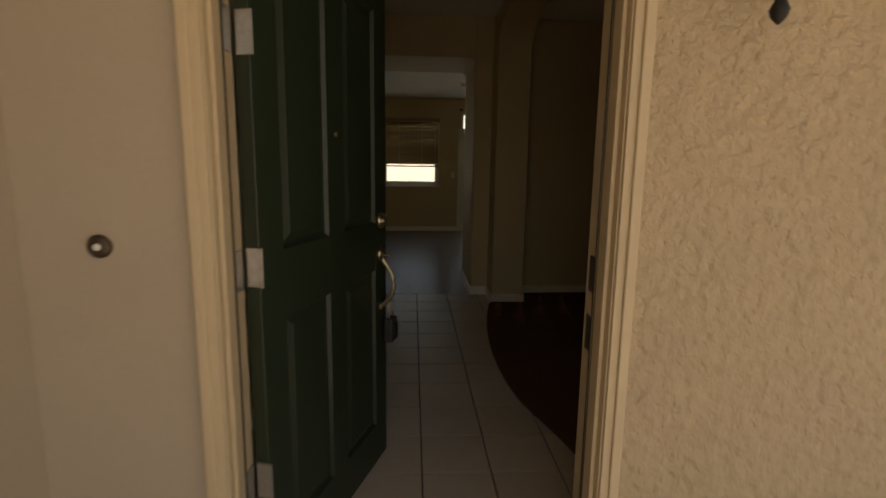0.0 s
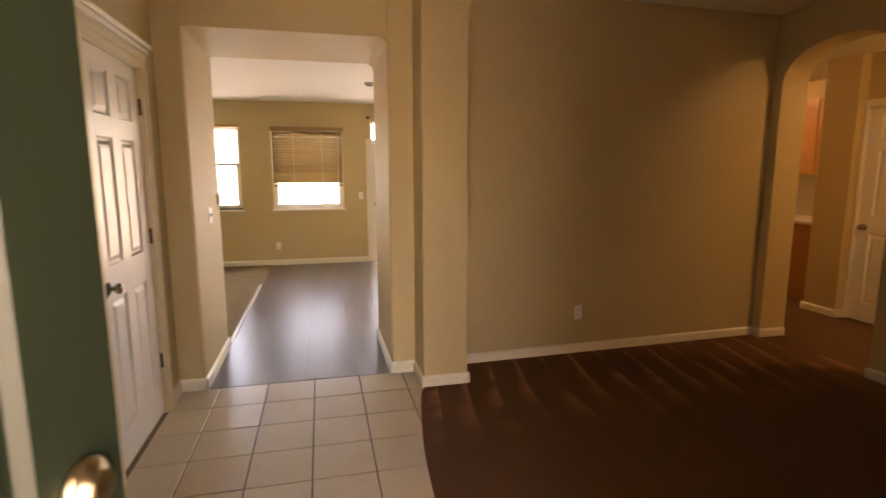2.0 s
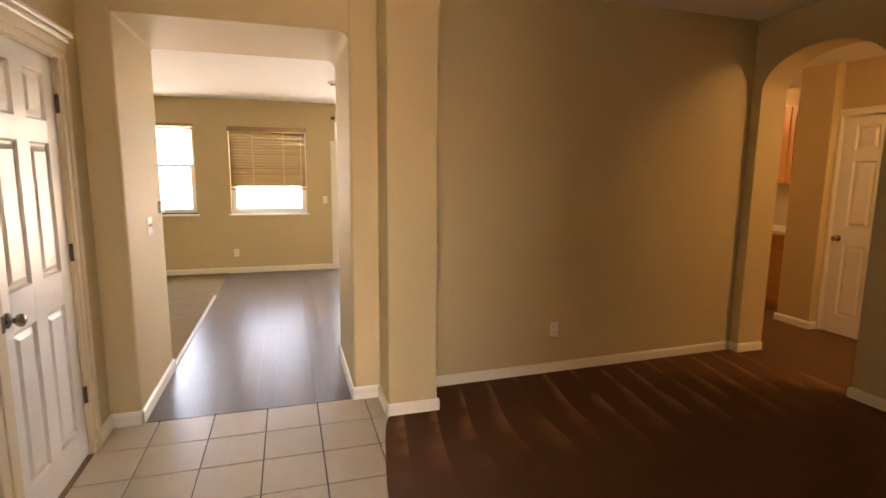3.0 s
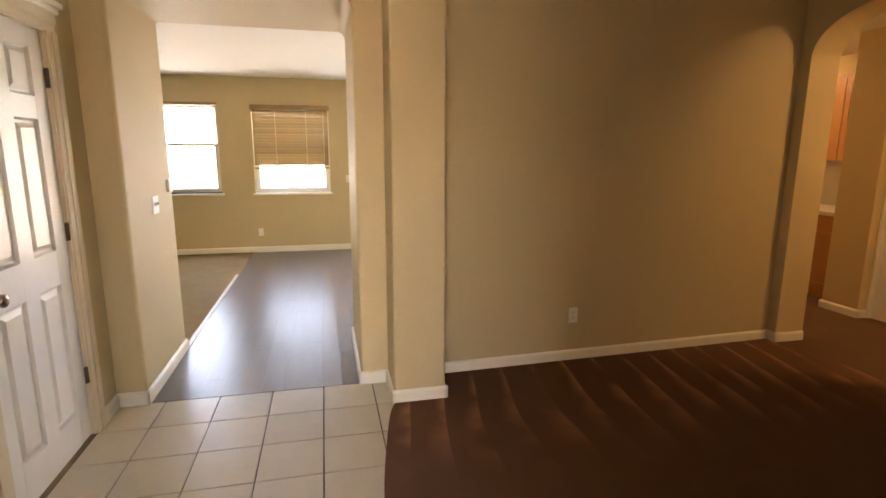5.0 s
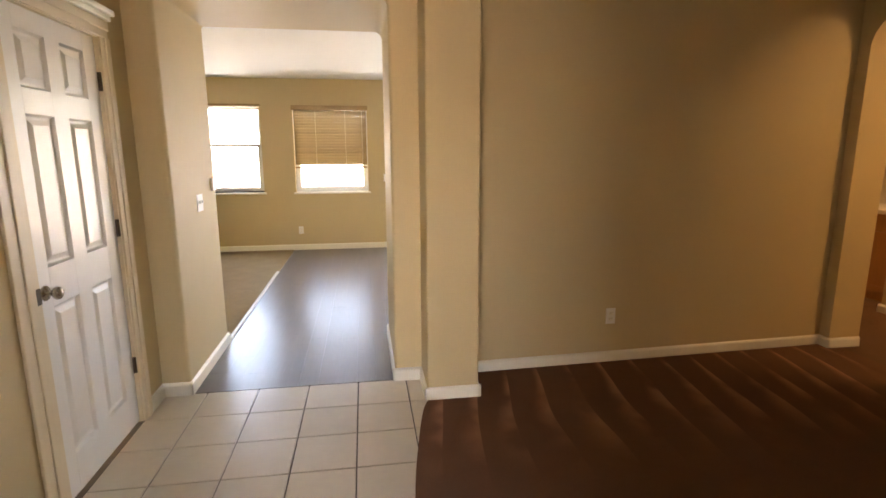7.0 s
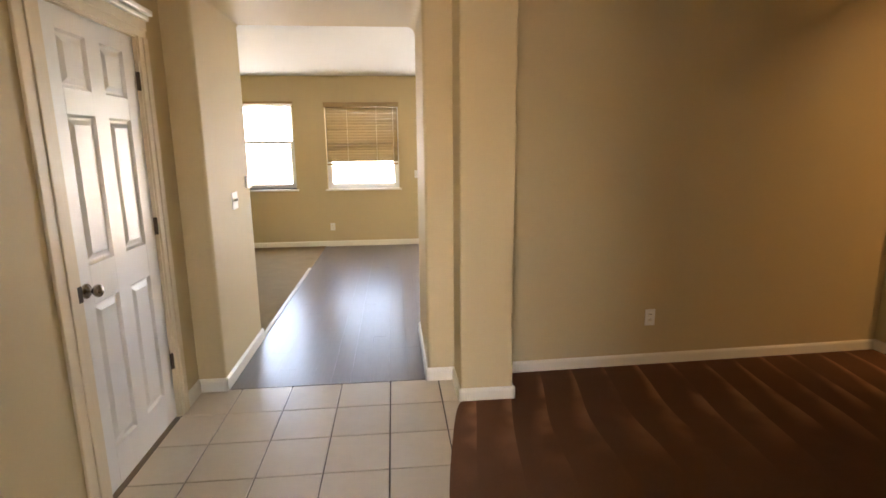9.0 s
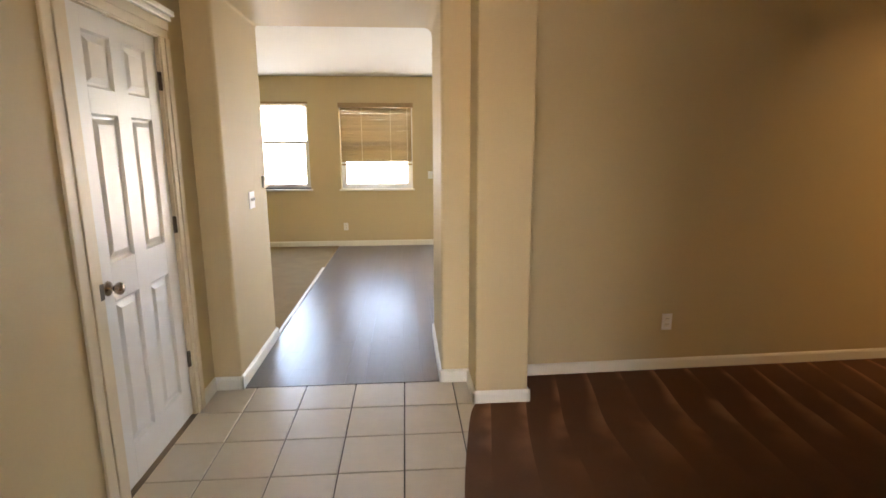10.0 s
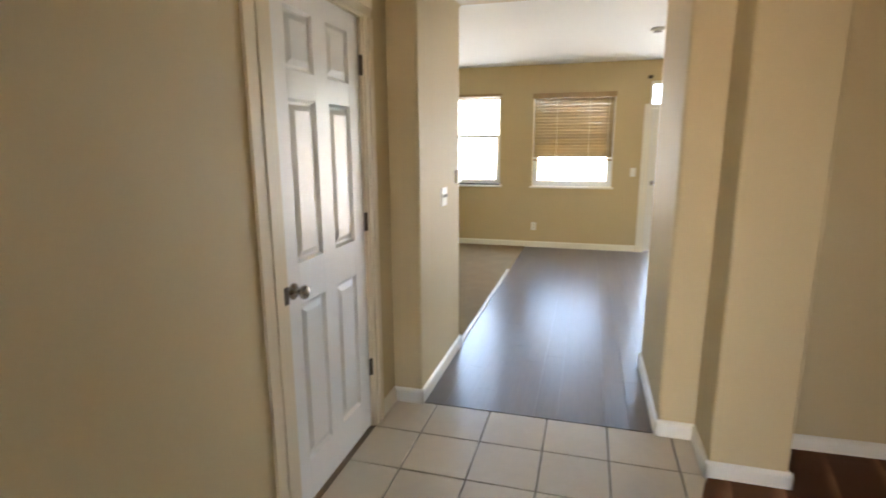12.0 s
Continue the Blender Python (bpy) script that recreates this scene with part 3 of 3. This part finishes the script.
# corridor door beyond the arch: local x runs along -y, local -y faces west
kd = tagged(thing("door_3", pose(CD, 0.345, 0, 0, 0, -90), "white six-panel corridor door, shut, with a nickel knob", "door"), kind="structure")
six = new("door_leaf")
six.parent = kd
six.matrix_basis = pose(0.012, 0.03, 0.012)
panel_leaf(six, 0.76, 2.05, 0.035, DOORW)
jambs(kd, 0.01, 0.775, 2.065, 0.0, 0.09, 0.016, TRIM)
part("casing_head", boxes((-0.020, 0.84, -0.018, 0.0, 2.07, 2.135), bevel=0.004), TRIM, kd)
part("casing_leg", boxes((-0.020, 0.006, -0.018, 0.0, 0, 2.07), bevel=0.004), TRIM, kd)
part("casing_leg", boxes((0.78, 0.84, -0.018, 0.0, 0, 2.07), bevel=0.004), TRIM, kd)
knob(kd, 0.075, 0.012, 0.93, -1, NICKEL)

# living room's outside door with a light above it; unseen glazed width added for light
ed = tagged(thing("door_4", pose(D3[0], LY, 0), "white outside door, shut, widened and glazed beyond view, with a transom window above", "door"), kind="structure")
EW = D3[1] - D3[0]
part("frame", boxes((0, 0.03, -0.002, 0.14, 0, 2.27), (EW - 0.03, EW, -0.002, 0.14, 0, 2.27), (0.03, EW - 0.03, 0.0, 0.14, 1.925, 1.98), (0.03, EW - 0.03, 0.0, 0.14, 2.23, 2.27)), TRIM, ed)
part("casing_leg", boxes((-0.065, 0.0, -0.016, 0.0, 0, 1.98), bevel=0.004), TRIM, ed)
for a, b in ((0.03, EW / 2), (EW / 2, EW - 0.03)):
    lf = part("leaf", boxes((a, a + 0.11, 0.02, 0.06, 0.01, 1.92), (b - 0.11, b, 0.02, 0.06, 0.01, 1.92), (a + 0.11, b - 0.11, 0.02, 0.06, 0.01, 0.16), (a + 0.11, b - 0.11, 0.02, 0.06, 1.82, 1.92)), DOORW, ed)
    pn = part("pane", boxes((a + 0.11, b - 0.11, 0.038, 0.042, 0.16, 1.82)), GLASS, lf)
    pn.visible_shadow = False
pn = part("pane", boxes((0.03, EW - 0.03, 0.08, 0.084, 1.98, 2.23)), GLASS, ed)
pn.visible_shadow = False
knob(ed, 0.09, 0.02, 0.95, -1, NICKEL)


# ---- windows ----
def window(name, w, label):
    x0, x1, z0, z1 = w
    wd = tagged(thing(name, pose(x0, LY, z0), label, "window"), kind="structure")
    W, H = x1 - x0, z1 - z0
    y, f = 0.10, 0.045
    part("frame", boxes((0, f, y, y + 0.05, 0, H), (W - f, W, y, y + 0.05, 0, H), (f, W - f, y, y + 0.05, 0, f), (f, W - f, y, y + 0.05, H - f, H)), VINYL, wd)
    zr = 0.70
    part("meeting_rail", boxes((f, W - f, y - 0.012, y + 0.04, zr - 0.022, zr + 0.022), bevel=0.003), VINYL, wd)
    part("sash", boxes((f, f + 0.03, y - 0.01, y + 0.03, f, zr - 0.022), (W - f - 0.03, W - f, y - 0.01, y + 0.03, f, zr - 0.022), (f + 0.03, W - f - 0.03, y - 0.01, y + 0.03, f, f + 0.035)), VINYL, wd)
    for a, b in ((f + 0.02, zr - 0.022), (zr + 0.022, H - f)):
        p = part("pane", boxes((f, W - f, y + 0.016, y + 0.020, a, b)), GLASS, wd)
        p.visible_shadow = False
    part("window_sill", boxes((-0.03, W + 0.03, -0.03, y, -0.022, 0.004), bevel=0.005), TRIM, wd)
    return wd


win1 = window("window_1", W1, "white vinyl hung window in the tan wall, blind drawn up")
win2 = window("window_2", W2, "white vinyl hung window in the tan wall, half covered by a blind")
part("sill_track", boxes((0.0, W1[1] - W1[0], 0.04, 0.098, 0.005, 0.022), bevel=0.002), BLACK, win1, "dark track along the sill")


def blind(w, drop, slats, label):
    """A wooden blind hung in a window's head: valance, slats, ladder cords, bottom rail."""
    x0, x1, z0, z1 = w
    b = thing("window_blind", pose(x0, LY, z1), label, "blind")
    W = x1 - x0
    part("valance", boxes((-0.012, W + 0.012, -0.020, 0.05, -0.065 if not slats else -0.03, 0.002), bevel=0.004), VALANCE, b)
    n = int((drop - 0.10) / 0.042)
    first = None
    for i in range(slats if slats else n):
        z = (-0.085 - 0.042 * i) if not slats else (-0.036 - 0.008 * i)
        if first is None:
            bm = bmesh.new()
            rows = [[bm.verts.new((x, 0.024 * math.cos(q) * 0 + u, v)) for x in (0.012, W - 0.012)] for u, v in ((-0.024, 0.0), (0.0, 0.0025), (0.024, 0.0))]
            low = [[bm.verts.new((v.co.x, v.co.y, v.co.z - 0.003)) for v in r] for r in rows for q in (0,)]
            for r, s in ((rows[0], rows[1]), (rows[1], rows[2])):
                bm.faces.new((r[0], r[1], s[1], s[0]))
            for r, s in ((low[0], low[1]), (low[1], low[2])):
                bm.faces.new((s[0], s[1], r[1], r[0]))
            for r, s in ((rows[0], low[0]), (low[2], rows[2])):
                bm.faces.new((s[0], s[1], r[1], r[0]))
            bmesh.ops.recalc_face_normals(bm, faces=bm.faces)
            first = mesh_of("slat", bm, SLAT)
        ob = new("slat", first)
        ob.parent = b
        ob.matrix_basis = pose(0, 0.045, z, (60 if not slats else 0) + random.uniform(-0.6, 0.6), random.uniform(-0.04, 0.04), 0)
    end = -drop
    part("bottom_rail", boxes((0.010, W - 0.010, 0.018, 0.072, end, end + 0.022), bevel=0.004), VALANCE, b)
    if not slats:
        for k in (0.30 * W, 0.70 * W, 0.93 * W):
            for y in (0.019, 0.071):
                part("cord", tube([(k, y, -0.06), (k, y, end + 0.02)], 0.0022 if k < 0.9 * W else 0.003, 6), CORD, b)
            part("ladder_tape", boxes((k - 0.011, k + 0.011, 0.0755, 0.0765, end + 0.02, -0.06)), CORD, b)
    return b


q = math.pi / 2
blind(W2, W2[3] - 1.242, 0, "tan wooden slat blind let halfway down over the window")
blind(W1, 0.075, 2, "tan wooden slat blind drawn up under the window head")


# ---- fixtures ----
def plate(name, m, label, category, toggles=1, kind="switch"):
    """A wall plate facing local -y."""
    p = thing(name, m, label, category)
    w = 0.070 + 0.046 * (toggles - 1)
    part("cover_plate", boxes((-w / 2, w / 2, -0.006, 0.0, -0.057, 0.057), bevel=0.0025), PLASTIC, p)
    for i in range(toggles):
        x = (i - (toggles - 1) / 2) * 0.046
        if kind == "switch":
            part("toggle", boxes((x - 0.005, x + 0.005, -0.018, -0.005, -0.004, 0.014), bevel=0.002), PLASTIC, p)
            part("surround", boxes((x - 0.008, x + 0.008, -0.0075, -0.005, -0.017, 0.017), bevel=0.001), TRIM, p)
        else:
            for z in (-0.020, 0.020):
                part("socket", boxes((x - 0.016, x + 0.016, -0.0085, -0.005, z - 0.014, z + 0.014), bevel=0.003), TRIM, p)
                for dx in (-0.006, 0.006):
                    part("slot", boxes((x + dx - 0.0012, x + dx + 0.0012, -0.0090, -0.0084, z - 0.002, z + 0.008)), BLACK, p)
    return p


plate("light_switch", pose(0.0, 0.49, 1.15, 0, 0, 90), "white double light switch on the passage wall", "light switch", 2)
plate("wall_outlet", pose(2.787, BIG + 0.031, 0.345, 0, 0, 1.8), "white wall outlet low on the tan dining wall", "outlet", 1, "outlet")
plate("wall_outlet", pose(0.129, LY, 0.306), "white wall outlet below the living room windows", "outlet", 1, "outlet")
plate("light_switch", pose(1.44, LY, 1.09), "white light switch beside the outside door", "light switch", 1)
th = thing("thermostat", pose(0.0, 0.82, 1.255, 0, 0, 90), "white thermostat box on the end of the passage wall", "thermostat")
part("body", boxes((-0.05, 0.05, -0.020, 0.0, -0.045, 0.045), bevel=0.006), PLASTIC, th)
part("display", boxes((-0.03, 0.03, -0.022, -0.019, 0.0, 0.028), bevel=0.001), TRIM, th)
sd = thing("smoke_detector", pose(1.43, 2.9, LH), "small white smoke detector on the living room ceiling", "smoke detector")
part("body", lathe([(0.055, -0.03), (0.065, -0.022), (0.065, -0.002), (0.06, 0.0)], 28), PLASTIC, sd)
part("vent_ring", lathe([(0.040, -0.036), (0.042, -0.029)], 24), BRONZE, sd)
al = thing("door_sensor", pose(1.58, LY, 2.32), "small dark bracket above the outside door", "sensor")
part("body", boxes((-0.03, 0.03, -0.035, 0.0, -0.02, 0.02), bevel=0.006), BRONZE, al)

bell = thing("door_bell", pose(-0.065, OUTER, 1.165), "round bronze doorbell with a lit button", "doorbell")
part("plate", lathe([(0.028, 0), (0.028, 0.006), (0.023, 0.012), (0.012, 0.014)], 32, pose(0, 0, 0, 90)), BRONZE, bell)
part("button", lathe([(0.009, 0.013), (0.008, 0.017), (0.004, 0.019)], 24, pose(0, 0, 0, 90)), PLASTIC, bell, "pale button")

lan = thing("wall_lantern", pose(1.435, OUTER, 1.84), "black wrought-iron wall lantern with scrolls", "wall lamp")
part("back_plate", boxes((-0.04, 0.04, -0.015, 0.0, 0.0, 0.28), bevel=0.006), IRON, lan)
part("finial", lathe([(0.003, -0.17), (0.016, -0.155), (0.020, -0.14), (0.012, -0.122), (0.007, -0.11), (0.012, -0.095), (0.018, -0.08), (0.008, -0.06), (0.006, 0.0)], 20, pose(0, -0.12, 0)), IRON, lan)
for sgn in (-1, 1):
    part("scroll", tube([(sgn * 0.10 * math.sin(0.25 * i), -0.12, -0.09 + 0.02 * i + 0.02 * math.cos(0.6 * i)) for i in range(9)], 0.006, 8), IRON, lan)
part("arm", tube([(0, -0.005, 0.12), (0, -0.06, 0.16), (0, -0.12, 0.14), (0, -0.12, 0.02)], 0.008, 8), IRON, lan)
part("cage", boxes((-0.07, 0.07, -0.19, -0.05, 0.02, 0.04), (-0.07, -0.06, -0.19, -0.18, 0.04, 0.26), (0.06, 0.07, -0.19, -0.18, 0.04, 0.26),
                   (-0.07, -0.06, -0.06, -0.05, 0.04, 0.26), (0.06, 0.07, -0.06, -0.05, 0.04, 0.26), (-0.08, 0.08, -0.20, -0.04, 0.26, 0.28)), IRON, lan)
lp = part("lantern_glass", boxes((-0.06, 0.06, -0.18, -0.06, 0.04, 0.26)), GLASS, lan)

cl = thing("ceiling_light", pose(5.30, -1.2, 2.56), "warm glowing dome light on the corridor ceiling", "ceiling lamp")
part("rim", lathe([(0.15, -0.03), (0.16, -0.02), (0.16, 0.0)], 32), BRONZE, cl)
part("shade", lathe([(0.02, -0.10), (0.07, -0.09), (0.12, -0.06), (0.145, -0.028)], 32), LAMPGLASS, cl, "warm lit glass shade")


kl = copy_thing(cl, pose(5.75, 1.9, 2.56))
tagged(kl, "warm glowing dome light on the kitchen ceiling")

# ---- kitchen ----
def cabinet(name, y0, y1, x0, x1, z0, z1, label, drawer):
    """A unit whose doors face west at x0."""
    c = thing(name, pose(x0, y0, z0), label, "cabinet", "kitchen cabinets")
    W, D, H = y1 - y0, x1 - x0, z1 - z0
    part("body", boxes((0.02, D, 0.0, W, 0.0, H), bevel=0.002), OAK, c)
    hd = H - (0.17 if drawer else 0.0)
    d = part("door", boxes((0.0, 0.02, 0.004, W - 0.004, 0.09 if drawer else 0.004, hd - 0.006), bevel=0.003), OAK, c)
    part("door_frame", boxes((-0.008, 0.0, 0.004, 0.06, 0.09 if drawer else 0.004, hd - 0.006), (-0.008, 0.0, W - 0.06, W - 0.004, 0.09 if drawer else 0.004, hd - 0.006),
                            (-0.008, 0.0, 0.06, W - 0.06, hd - 0.066, hd - 0.006), (-0.008, 0.0, 0.06, W - 0.06, 0.09 if drawer else 0.004, 0.15 if drawer else 0.064)), OAK, d)
    if drawer:
        part("drawer", boxes((-0.006, 0.02, 0.004, W - 0.004, hd, H - 0.006), bevel=0.003), OAK, c)
    return c


for i in range(3):
    y = 0.80 + 0.5 * i
    cabinet("base_cabinet", y, y + 0.498, 6.10, 6.748, 0.008, 0.87, "honey oak base cabinet with drawer under pale worktop", True)
    cabinet("wall_cabinet", y, y + 0.498, 6.42, 6.748, 1.42, 2.30, "honey oak wall cabinet above the worktop", False)
wt = tagged(new("worktop", mesh_of("worktop", boxes((6.07, 6.748, 0.79, 2.31, 0.871, 0.91), bevel=0.005), COUNTER)), "pale worktop laid over the oak base cabinets", "worktop")
structure("backsplash", boxes((6.735, 6.749, 0.8, 2.3, 0.911, 1.419)), SPLASH, "pale backsplash behind the worktop", "wall")

# ---- outdoors behind the house ----
# added pale backdrop that catches the sun and brightens the window view
structure("wall_yard", boxes((-14, 16, 15.0, 15.3, -0.14, 2.1)), FENCE, "pale backdrop wall added behind the yard to whiten the windows", "wall")


# ---- floor pieces: tiles and planks ----
def piece_mesh(name, w, d, h, mat, bevel):
    return mesh_of(name, boxes((0, w, 0, d, -h, 0), bevel=bevel, segs=1), mat)


tiles = tagged(new("floor_tiles"), "beige ceramic floor tiles with dark joints", "floor", kind="structure")
P, G = 0.3115, 0.0075
X0 = 0.402 - 2 * P
Y0 = 0.010
full = piece_mesh("tile", P - G, P - G, 0.012, TILE, 0.002)
narrow = {}
for i in range(6):
    xa, xb = X0 + i * P, X0 + (i + 1) * P
    xa2 = max(xa, HX)
    for j in range(13):
        yb, ya = Y0 - j * P, Y0 - (j + 1) * P
        ya2 = max(ya, FRONT + 0.032)
        if xb - xa2 < 0.03 or yb - ya2 < 0.03:
            continue
        key = (round(xb - xa2, 4), round(yb - ya2, 4))
        if key == (round(P, 4), round(P, 4)):
            me = full
        else:
            if key not in narrow:
                narrow[key] = piece_mesh("tile", key[0] - G, key[1] - G, 0.012, TILE, 0.002)
            me = narrow[key]
        ob = new("tile", me)
        ob.parent = tiles
        ob.location = (xa2 + G / 2, ya2 + G / 2, random.uniform(-0.0004, 0.0004))

planks = tagged(new("floor_laminate"), "dark brown glossy laminate planks running to the windows", "floor", kind="structure")
PWD, PLN = 0.1255, 1.22
cache = {}
rows_n = int((3.3 - 0.012) / PWD) + 1
for i in range(rows_n):
    xa = 0.012 + i * PWD
    xb = min(xa + PWD, 3.3)
    start = 0.013 if xb <= PW + 0.01 else 0.90
    y = start - random.uniform(0.2, 1.0)
    while y < LY:
        a, b = max(y, start), min(y + PLN, LY)
        y += PLN
        if b - a < 0.02 or xb - xa < 0.02:
            continue
        xs = xa
        key = (round(xb - xs, 3), round(b - a, 3))
        if key not in cache:
            cache[key] = piece_mesh("plank", key[0] - 0.0005, key[1] - 0.0005, 0.012, LAM, 0.0005)
        ob = new("plank", cache[key])
        ob.parent = planks
        ob.location = (xs, a, random.uniform(-0.0002, 0.0002))
